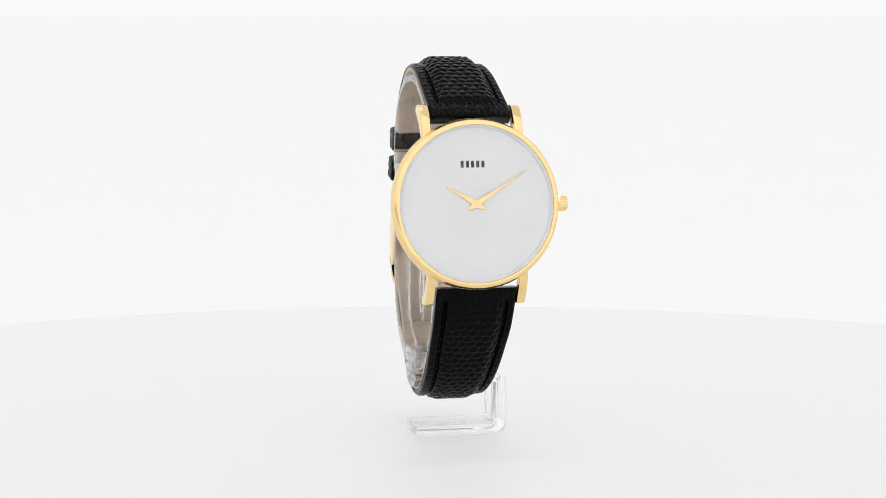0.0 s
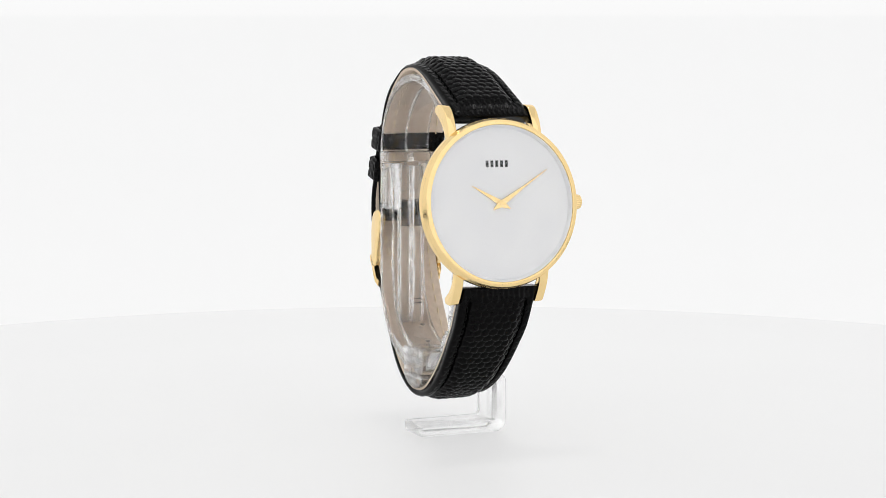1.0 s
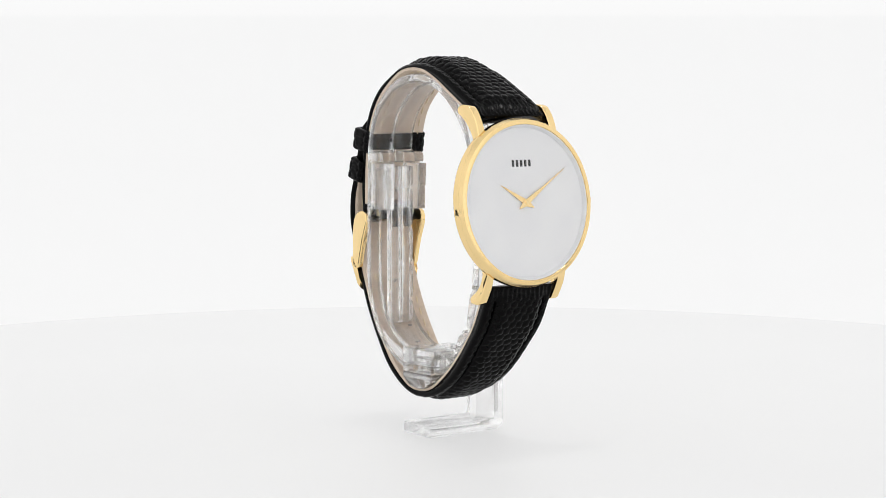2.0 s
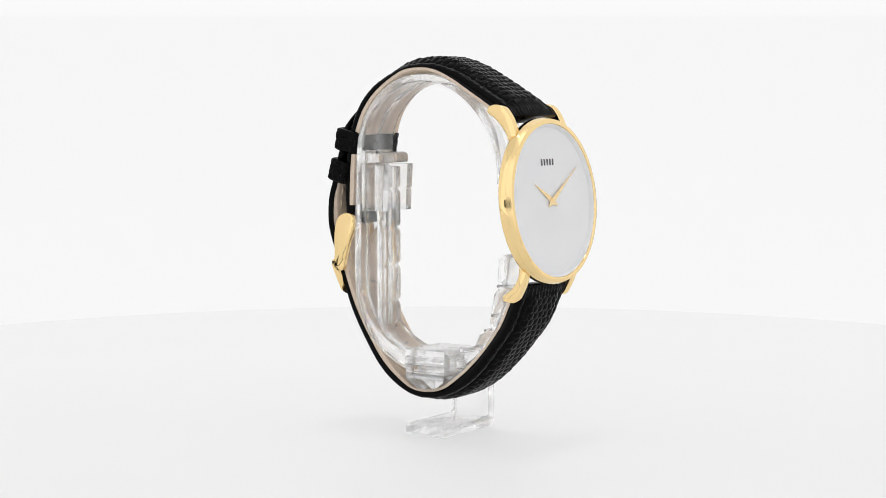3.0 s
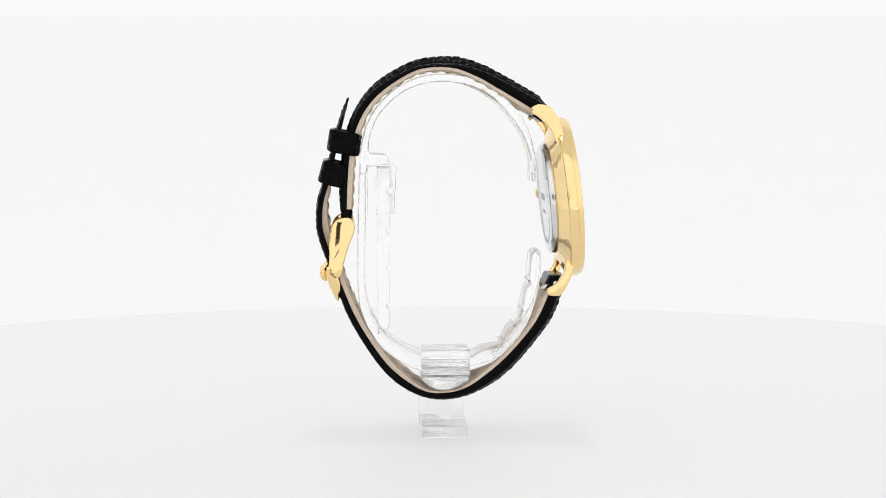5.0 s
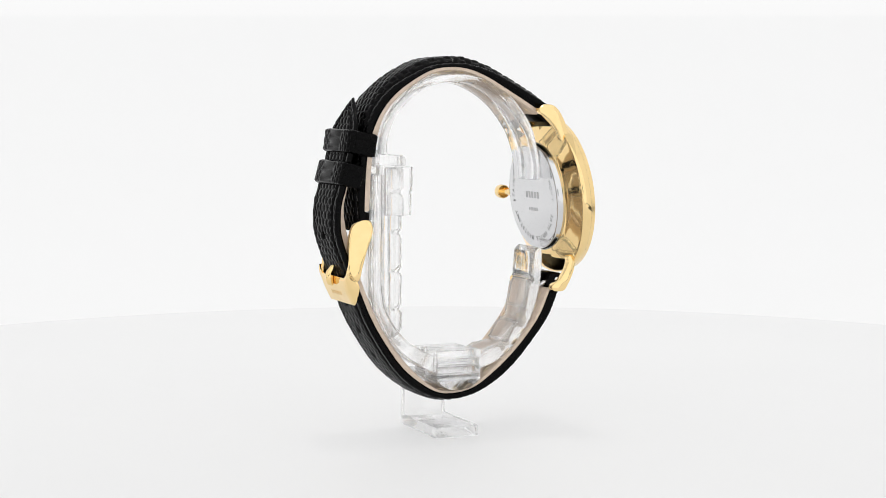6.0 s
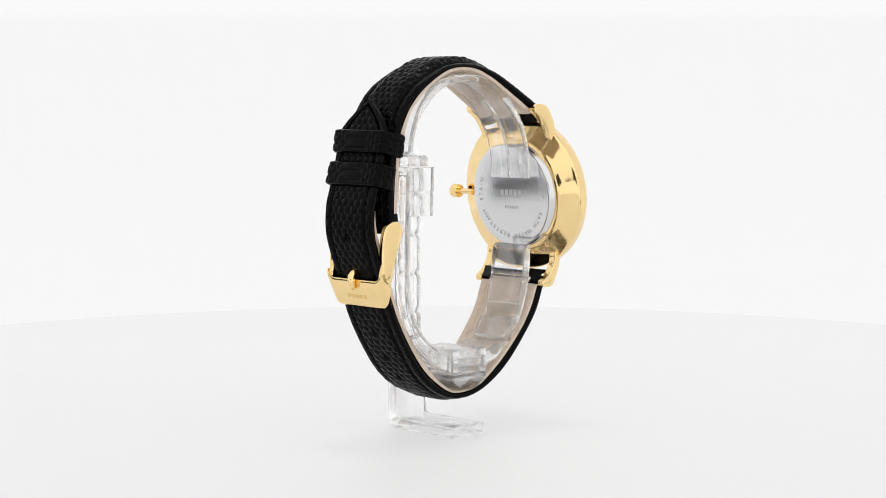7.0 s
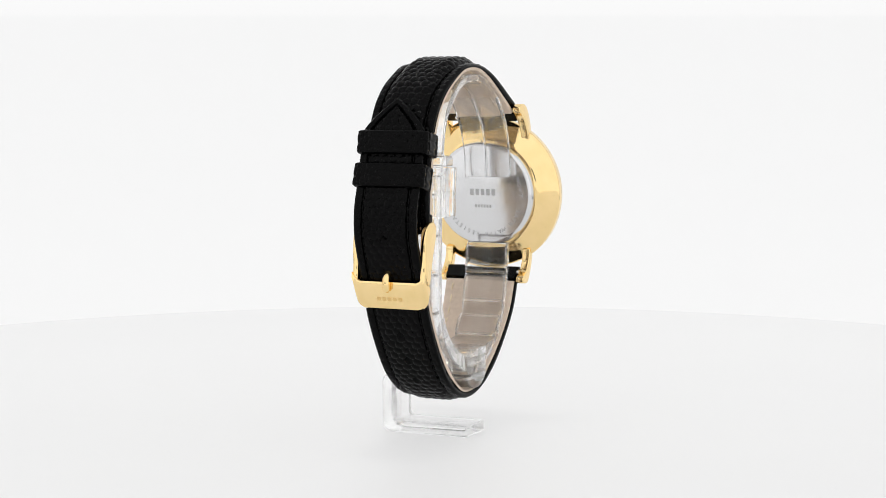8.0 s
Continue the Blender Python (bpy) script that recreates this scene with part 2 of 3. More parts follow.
# ---- the display stand ----
def build_stand():
    root = new("watch_stand")
    tagged(root, "clear acrylic C-ring watch display stand on the white turntable", "display stand")

    # foot, riser and upper arm are one bent bar
    bar = 0.235
    outline = [(-0.70, 0.0)] + [(0.99 + 0.22 * math.sin(a), 0.22 - 0.22 * math.cos(a)) for a in np.linspace(0, math.pi / 2, 8)]
    outline += [(1.01 + 0.2 * math.cos(a), 1.05 + 0.2 * math.sin(a)) for a in np.linspace(0, math.pi / 2, 8)]
    outline += [(-0.70, 1.25), (-0.70, 1.175), (0.93, 1.175), (0.975, 1.13), (0.975, 0.30), (0.93, bar), (-0.70, bar)]
    part("foot", slab(outline, -0.45, 0.50, 0.035, 3), ACRYLIC, root, m=Matrix.Rotation(math.pi / 2, 4, "Z"))

    # hub: a front and a back block of stacked plates over a rounded belly
    def block(y0, y1, plates):
        for z0, z1, wide in plates:
            part("hub_plate", box(-wide, wide, y0, y1, z0, z1, 0.014, 2), ACRYLIC, root)
        wide, top = plates[0][2], plates[0][0] - 0.006
        belly = [(x, 0.975 + 0.22 * abs(x / wide) ** 2.4) for x in np.linspace(-wide, wide, 21)]
        part("belly", slab(belly + [(wide, top), (-wide, top)], y0, y1, 0.014, 2), ACRYLIC, root)
    block(-0.72, -0.14, ((1.30, 1.465, 0.485), (1.471, 1.625, 0.475), (1.631, 1.795, 0.49)))
    block(-0.04, 0.50, ((1.36, 1.565, 0.465), (1.571, 1.775, 0.475)))
    part("hub_pin", tube([(-0.40, -0.09, 1.53), (0.40, -0.09, 1.53)], 0.048, 16), ACRYLIC, root)

    # back of the ring, in two moulded halves
    outer = [(-0.50, 1.36), (-0.872, 1.541), (-1.335, 1.888), (-1.681, 2.47), (-1.80, 3.05), (-1.80, 4.325), (-1.765, 5.40)]
    inner = [(-1.63, 5.40), (-1.635, 4.4), (-1.645, 3.168), (-1.50, 2.55), (-1.20, 2.12), (-0.85, 1.86), (-0.50, 1.71)]
    band = [*map(tuple, spline(outer, 40)), *map(tuple, spline(inner, 40))]
    for y0, y1 in ((-0.70, -0.44), (-0.434, 0.28)):
        part("ring_back", slab(band, y0, y1, 0.03, 3), ACRYLIC, root)

    # top of the ring: two moulded halves that meet in a seam
    outer = [(-1.755, 5.405), (-1.724, 5.936), (-1.607, 6.394), (-1.376, 6.793), (-0.974, 7.158), (-0.573, 7.345), (-0.116, 7.41), (0.36, 7.365),
             (0.86, 7.18), (1.28, 6.84), (1.635, 6.339), (1.785, 5.826), (1.84, 5.484), (1.835, 5.232)]
    inner = [(1.735, 5.232), (1.725, 5.55), (1.67, 5.85), (1.51, 6.25), (1.17, 6.70), (0.77, 7.02), (0.32, 7.21), (-0.116, 7.255), (-0.574, 7.18),
             (-0.975, 6.975), (-1.36, 6.58), (-1.535, 6.165), (-1.575, 5.85)]
    # its lower end turns inwards into a rounded shelf
    hook = [(-1.535, 5.805), (-1.25, 5.795), (-1.19, 5.77), (-1.165, 5.71), (-1.165, 5.585), (-1.60, 5.575), (-1.61, 5.405)]
    band = [*map(tuple, spline(outer, 70)), *map(tuple, spline(inner, 64)), *hook]
    for y0, y1 in ((-0.72, -0.178), (-0.172, 0.34)):
        part("ring_half", slab(band, y0, y1, 0.03, 3), ACRYLIC, root)
    # sliding clip: two stepped cheeks
    cheek = [(-1.60, 5.555), (-1.01, 5.56), (-1.03, 5.08), (-1.07, 5.05), (-1.045, 5.02), (-1.055, 4.59), (-1.60, 4.585)]
    part("clip_cheek", slab(cheek, -0.73, -0.52, 0.04, 3), ACRYLIC, root)
    part("clip_cheek", slab(cheek, 0.10, 0.29, 0.04, 3), ACRYLIC, root)

    # ratchet tongue: two rounded rails, pinched at the notches
    rail = [(-1.39, 5.50), (-1.15, 5.50)]
    for z in (5.03, 4.22, 3.44, 2.68):
        rail += [(-1.15, z + 0.10), (-1.17, z + 0.05), (-1.22, z), (-1.17, z - 0.05), (-1.15, z - 0.10)]
    rail += [(-1.15, 2.30), (-1.22, 2.20), (-1.39, 2.12)]
    for y0, y1 in ((-0.48, -0.24), (-0.18, 0.04)):
        part("tongue_rail", slab(rail, y0, y1, 0.022, 2), ACRYLIC, root)

    # front lower arm, stepped in three facets
    outer = [(0.445, 1.36), (0.981, 1.57), (1.42, 1.985), (1.70, 2.431), (1.86, 2.953), (1.93, 3.416), (1.925, 3.83)]
    inner = [(1.84, 3.84), (1.745, 3.74), (1.70, 3.32), (1.715, 3.15), (1.63, 3.05), (1.52, 2.45), (1.55, 2.36), (1.28, 2.20), (1.15, 1.94), (1.17, 1.86), (0.75, 1.80), (0.445, 1.62)]
    part("ring_front", slab([*map(tuple, spline(outer, 30)), *inner], -0.64, 0.30, 0.03, 3), ACRYLIC, root)
    # raised lips across the arm where the facets meet
    for x, z in ((1.70, 3.20), (1.56, 2.60), (1.40, 2.29), (1.14, 1.93)):
        part("lip", tube([(x, -0.62, z), (x, -0.60, z), (x, 0.26, z), (x, 0.28, z)], [0.015, 0.03, 0.03, 0.015], 12), ACRYLIC, root)
    return root


# ---- the watch ----
TILT = 5.7          # the dial leans back by so many degrees
MID = 0.02          # the strap's middle plane
CENTRE = Matrix.Translation((2.655, 0.03, 4.913)) @ Matrix.Rotation(radians(-TILT), 4, "Y")


def scales(s, y, row, wide, seed):
    """Height 0..1 of lizard scales at arc length s and cross position y (arrays)."""
    rng = np.random.RandomState(seed)
    jit = rng.uniform(-0.5, 0.5, (400, 64, 2))
    i0, best, second = np.floor(s / row).astype(int), np.full(s.shape, 9.0), np.full(s.shape, 9.0)
    lean = np.zeros(s.shape)
    for di in (-1, 0, 1, 2):
        i = i0 + di
        shift = 0.5 * (i % 2)
        j0 = np.floor(y / wide - shift).astype(int)
        for dj in (-1, 0, 1, 2):
            j = j0 + dj
            jj = jit[i % 400, j % 64]
            cs, cy = (i + 0.30 * jj[..., 0]) * row, (j + shift + 0.30 * jj[..., 1]) * wide
            d = np.sqrt(((s - cs) / row) ** 2 + ((y - cy) / wide * 1.05) ** 2)
            new_best = d < best
            second = np.where(new_best, best, np.minimum(second, d))
            lean = np.where(new_best, (s - cs) / row, lean)
            best = np.where(new_best, d, best)
    gap = np.clip((second - best) / 0.85, 0, 1)
    return np.sqrt(gap * (2 - gap)) * (1 + 0.40 * lean)


def strap(name, outer, black, inner, half0, half1, pad, parent, label, seed, tip=0.0, holes=(), flat_until=0.0, direction=1, mids=((0, MID), (1, MID)), taper=0.75):
    """A padded leather strap between the outer edge line and the lining line."""
    n = 620
    o, k, l = spline(outer, n), spline(black, n), spline(inner, n)
    run = np.concatenate([[0], np.cumsum(np.linalg.norm(np.diff(o, axis=0), axis=1))])
    total = run[-1]
    wrap = (1 - smoothstep(run, 0.27, 0.29))[:, None]
    if not tip:
        wrap = np.maximum(wrap, smoothstep(run, total - 0.40, total - 0.38)[:, None])
    k = k + wrap * (l - k)
    f = run / total
    mid = np.interp(f, *zip(*mids))
    half = half0 + (half1 - half0) * smoothstep(f, 0.03, taper)
    if tip:
        rest = np.clip((total - run) / tip, 0, 1)
        half = half * np.clip(1 - (1 - rest) ** 1.38, 0.02, 1)
    across = np.concatenate([np.linspace(-1, -0.97, 4), np.linspace(-0.96, 0.96, 118), np.linspace(0.97, 1, 4)])
    S, A = np.meshgrid(run, across, indexing="ij")
    H = half[:, None]
    Y = A * H
    edge = H - np.abs(Y)
    h = scales(S * direction + 50, Y + 8, 0.15, 0.178, seed)
    groove = np.exp(-((edge - 0.19) / 0.028) ** 2)
    amp = 0.036 * smoothstep(edge, 0.0, 0.06) * (1 - groove) * (0.5 + 0.5 * smoothstep(edge, 0.15, 0.24))
    fold = (1 - smoothstep(S, flat_until, flat_until + 0.16))
    ridge = 0.010 * np.sin(Y * 55 + 1.2 * np.sin(S * 20)) * fold
    swell = np.array([np.interp(f, *zip(*pad))]).T
    lift = swell * smoothstep(edge, 0.18, 0.42) + 0.12 * swell * smoothstep(edge, 0.0, 0.09)
    lift = lift * (1 - 0.35 * fold) + h * amp * (1 - 0.65 * fold) + ridge - 0.055 * groove * (1 - fold)
    lift -= 0.014 if tip else 0.020
    lift -= 0.04 * (1 - np.sqrt(np.clip(1 - (1 - np.clip(edge / 0.05, 0, 1)) ** 2, 0, 1)))
    for hs, hy in holes:
        lift = np.where((S - hs) ** 2 + (Y - hy) ** 2 < 0.075**2, -0.15, lift)
    out = o - k
    out /= np.maximum(np.linalg.norm(out, axis=1), 1e-6)[:, None]
    top = np.stack([o[:, 0, None] + out[:, 0, None] * lift, mid[:, None] + Y, o[:, 1, None] + out[:, 1, None] * lift], -1)
    low_a = np.stack([k[:, 0], mid - half * 0.995, k[:, 1]], -1)[:, None]
    low_b = np.stack([k[:, 0], mid + half * 0.995, k[:, 1]], -1)[:, None]
    ring = np.concatenate([low_a, top, low_b], 1)
    c = ring.shape[1]
    idx = np.arange(n * c).reshape(n, c)
    faces = np.stack([idx[:-1, :-1], idx[1:, :-1], idx[1:, 1:], idx[:-1, 1:]], -1).reshape(-1, 4).tolist()
    faces += np.stack([idx[:-1, -1], idx[1:, -1], idx[1:, 0], idx[:-1, 0]], -1).tolist()
    faces += [idx[0].tolist(), idx[-1][::-1].tolist()]
    ob = part(name, raw_mesh(name, ring.reshape(-1, 3), faces), LEATHER, parent, label, smooth=False)
    ob.data.polygons.foreach_set("use_smooth", [True] * len(ob.data.polygons))
    # lining
    m = 160
    pick = np.linspace(0, n - 1, m).astype(int)
    pick = pick[run[pick] > 0.28]
    pick = pick[run[pick] < total - (1.8 if tip else 0.39)]
    m = len(pick)
    hl = half[pick] - 0.012 - (0.06 * smoothstep(f[pick], 0.66, 0.72) if tip else 0)
    kk, ll = k[pick], l[pick]
    soft = np.minimum(0.02, 0.3 * np.linalg.norm(kk - ll, axis=1))[:, None] * (kk - ll) / np.maximum(np.linalg.norm(kk - ll, axis=1), 1e-6)[:, None]
    cols = [(kk, -hl), (ll + soft, -hl), (ll, -hl + 0.03), (ll, hl - 0.03), (ll + soft, hl), (kk, hl)]
    ring = np.stack([np.stack([p[:, 0], mid[pick] + w, p[:, 1]], -1) for p, w in cols], 1)
    idx = np.arange(m * 6).reshape(m, 6)
    faces = []
    for j in range(6):
        q = (j + 1) % 6
        faces += np.stack([idx[:-1, j], idx[:-1, q], idx[1:, q], idx[1:, j]], -1).tolist()
    faces += [idx[0].tolist(), idx[-1][::-1].tolist()]
    lin = part("lining", raw_mesh("lining", ring.reshape(-1, 3), faces), LINING, ob, "beige nubuck lining with pale stitching", smooth=False)
    lin.data.polygons.foreach_set("use_smooth", [True] * len(lin.data.polygons))
    lin.data.set_sharp_from_angle(angle=radians(40))
    for hs, hy in holes[:4]:
        i = int(np.interp(hs, run, np.arange(n)))
        c = np.array([l[i, 0], mid[i] + hy, l[i, 1]])
        d = np.array([out[i, 0], 0, out[i, 1]])
        part("punched_hole", tube([c - d * 0.004, c + d * 0.03], 0.05, 14), PUNCH, lin)
    # stitches: pale on the lining, black in the groove outside
    for which, mat, back in (("stitching", THREAD, True), ("seam", THREAD_BLACK, False)):
        bm = bmesh.new()
        step = 0.30 if back else 0.17
        length = 0.19 if back else 0.12
        at = 0.45
        while at < total - (1.9 if tip and back else tip + 0.15):
            for sgn in (-1, 1):
                pts = []
                for t in (at, at + length / 3, at + 2 * length / 3, at + length):
                    g = np.interp(t, run, np.arange(n))
                    i = int(g)
                    y = mid[i] + sgn * (half[i] - 0.19)
                    bulge = 0.012 * math.sin(math.pi * (t - at) / length)
                    if back:
                        p = l[i] - out[i] * (0.002 + bulge)
                    else:
                        p = o[i] + out[i] * (-0.04 + 0.12 * np.interp(f[i], *zip(*pad)) - 0.014 + bulge)
                    pts.append((p[0], y + (0.012 if back else 0) * (t - at) / length, p[1]))
                rod = tube(pts, [0.009, 0.018, 0.018, 0.009] if back else [0.008, 0.013, 0.013, 0.008], 5)
                me = bpy.data.meshes.new("tmp")
                rod.to_mesh(me)
                rod.free()
                bm.from_mesh(me)
                bpy.data.meshes.remove(me)
            at += step
        st = part(which, bm, mat, ob)
        tagged(st, kind="stuff")
    return ob


def build_case(watch):
    flank = spline([(-0.262, 1.65), (-0.282, 1.642), (-0.300, 1.612), (-0.345, 1.505), (-0.39, 1.398), (-0.435, 1.291), (-0.462, 1.238), (-0.478, 1.19)], 26)
    profile = [(-0.116, 1.44), (-0.116, 1.646), (-0.122, 1.65), (-0.25, 1.65), *map(tuple, flank), (-0.48, 0.9), (-0.17, 0.9), (-0.17, 1.44), (-0.116, 1.44)]
    part("case", revolve(profile, 192), GOLD, watch, "polished yellow gold round case", m=CENTRE)
    profile = [(-0.018, 1.515), (0.0, 1.525), (-0.002, 1.595), (-0.014, 1.612), (-0.100, 1.642), (-0.114, 1.646), (-0.114, 1.515), (-0.018, 1.515)]
    part("bezel", revolve(profile, 192), GOLD_SATIN, watch, "satin gold bezel ring", m=CENTRE)
    # lugs: bowed arms, thin at the tip
    upper = [(1.70, 6.755), (1.84, 6.80), (2.03, 6.765), (2.17, 6.62), (2.28, 6.42), (2.335, 6.21), (2.36, 6.02), (2.22, 6.02), (2.17, 6.10), (2.12, 6.22), (1.99, 6.40), (1.83, 6.545), (1.70, 6.625), (1.675, 6.69)]
    lower = [(2.02, 3.01), (2.06, 2.945), (2.29, 2.94), (2.40, 3.08), (2.50, 3.28), (2.545, 3.43), (2.57, 3.66), (2.40, 3.66), (2.395, 3.52), (2.34, 3.36), (2.22, 3.20), (2.04, 3.07)]
    for outline, off in ((upper, 0.0), (lower, 0.05)):
        ring = spline(outline + [outline[0]], 44)[:-1]
        for y0, y1 in ((-1.0, -0.825), (0.825, 1.0)):
            part("lug", slab([tuple(p) for p in ring], MID + off + y0, MID + off + y1, 0.022, 3), GOLD, watch)
    # spring bars
    for x, z in ((1.92, 6.60), (2.22, 3.16)):
        part("spring_bar", tube([(x, MID - 0.83, z), (x, MID - 0.79, z), (x, MID - 0.78, z), (x, MID + 0.78, z), (x, MID + 0.79, z), (x, MID + 0.83, z)], [0.03, 0.03, 0.055, 0.055, 0.03, 0.03], 14), STEEL, watch)
    # quick-release studs on the spring bars
    for x, y, z, dx in ((1.92, 0.52, 6.60, -0.07), (2.22, -0.50, 3.16, -0.13)):
        part("release_stud", tube([(x, y, z), (x + dx, y, z - 0.06), (x + 1.2 * dx, y, z - 0.072), (x + 1.9 * dx, y, z - 0.11), (x + 2.1 * dx, y, z - 0.12)],
                                  [0.025, 0.025, 0.05, 0.05, 0.03], 12), STEEL, watch)
    # dial, inner ring, printed mark
    dial = part("dial", revolve([(-0.15, 0), (-0.15, 1.50), (-0.10, 1.50), (-0.10, 0)], 128), DIAL, watch, "plain white mother-of-pearl dial", m=CENTRE)
    part("inner_ring", revolve([(-0.099, 1.46), (-0.02, 1.50), (-0.02, 1.514), (-0.099, 1.514), (-0.099, 1.46)], 128), DIAL, dial, m=CENTRE)
    for k in range(5):
        y = (k - 2) * 0.103 - 0.06
        part("brand_bar", box(-0.0985, -0.0965, y - 0.030, y + 0.030, 0.70, 0.83, 0), PRINT, dial, "plain black bar of the brand mark", smooth=False, m=CENTRE)
    # hands with a flared tail
    def hand(name, length, angle, wide, level):
        pts = [(-0.215, 0.012), (-0.16, 0.026), (-0.09, 0.052), (-0.02, 0.072), (0.06, 0.056), (length * 0.5, wide), (length, 0.006)]
        outline = [(r, s) for r, s in pts] + [(r, -s) for r, s in pts[::-1]]
        # outline in (along, sideways); slab pulls along y, so map its axes to the dial
        bm = slab([(s, r) for r, s in outline], -0.006, 0.006, 0.004, 1)
        m = CENTRE @ Matrix.Translation((level, 0, 0)) @ Matrix.Rotation(radians(angle), 4, "X") @ Matrix.Rotation(math.pi / 2, 4, "Z")
        return part(name, bm, GOLD_SATIN, watch, m=m)
    hand("hour_hand", 0.70, 60.5, 0.030, -0.082)
    hand("minute_hand", 1.19, -57.5, 0.019, -0.066)
    part("hand_hub", revolve([(-0.114, 0), (-0.114, 0.04), (-0.055, 0.04), (-0.05, 0.034), (-0.05, 0)], 24), GOLD, watch, m=CENTRE)
    glass = part("crystal", revolve([(-0.035, 0), (-0.035, 1.50), (-0.005, 1.512), (0.004, 1.504), (0.008, 1.485), (0.012, 0.9), (0.014, 0)], 128), CRYSTAL, watch, "flat clear watch glass", m=CENTRE)
    glass.visible_shadow = False
    # crown with fluting
    bm = bmesh.new()
    n = 96
    rings = []
    for y, r, flute in ((1.30, 0.06, 0), (1.70, 0.06, 0), (1.70, 0.135, 0), (1.715, 0.15, 1), (1.86, 0.15, 1), (1.895, 0.135, 0), (1.91, 0.10, 0)):
        rings.append([bm.verts.new(((r - flute * 0.010 * (k % 4 < 2)) * math.cos(2 * math.pi * k / n), y, (r - flute * 0.010 * (k % 4 < 2)) * math.sin(2 * math.pi * k / n))) for k in range(n)])
    for p, q in zip(rings, rings[1:]):
        for k in range(n):
            bm.faces.new((p[k], p[(k + 1) % n], q[(k + 1) % n], q[k]))
    bm.faces.new(rings[0])
    bm.faces.new(rings[-1])
    part("crown", bm, GOLD, watch, "small fluted gold crown", m=CENTRE @ Matrix.Translation((-0.45, 0, 0)))
    # steel back
    back = part("case_back", revolve([(-0.475, 0), (-0.475, 1.14), (-0.50, 1.15), (-0.575, 1.13), (-0.605, 1.10), (-0.615, 1.05), (-0.617, 0)], 128), STEEL, watch, "brushed steel case back with engraved lettering", m=CENTRE)
    face = -0.619
    for k in range(5):
        y = (k - 2) * 0.125
        part("brand_bar", box(face, face + 0.002, y - 0.042, y + 0.042, -0.03, 0.11, 0), ENGRAVED, back, "plain engraved bar", smooth=False, m=CENTRE)
    for k in range(6):
        y = (k - 2.5) * 0.068
        part("number_bar", box(face, face + 0.002, y - 0.022, y + 0.022, -0.30, -0.23, 0), ENGRAVED, back, "plain engraved bar", smooth=False, m=CENTRE)

    def letter(ch, angle, radius, size):
        cu = bpy.data.curves.new("letter", "FONT")
        cu.body, cu.size, cu.align_x, cu.align_y = ch, size, "CENTER", "CENTER"
        cu.resolution_u, cu.extrude = 2, 0.001
        ob = bpy.data.objects.new("letter", cu)
        scene.collection.objects.link(ob)
        me = bpy.data.meshes.new_from_object(ob.evaluated_get(bpy.context.evaluated_depsgraph_get()))
        bpy.data.objects.remove(ob)
        # seen from behind: right hand is -y, up is +z; the letters stand round the rim, heads outwards
        m = CENTRE @ Matrix.Translation((face, 0, 0)) @ Matrix.Rotation(radians(angle), 4, "X") @ Matrix.Translation((0, 0, -radius)) \
            @ Matrix(((0, 0, -1, 0), (1, 0, 0, 0), (0, -1, 0, 0), (0, 0, 0, 1)))
        part("letter", me, ENGRAVED, back, smooth=False, m=m)

    # angle 0 is the foot of the dial, positive runs towards the crown side
    for text, start, step in (("3ATM WATER RESISTANT", -66, 6.9), ("MOVT", -112, 7.5), ("STAIN", 82, 7.0)):
        for k, ch in enumerate(text):
            if ch != " ":
                letter(ch, start + k * step, 0.885, 0.135)


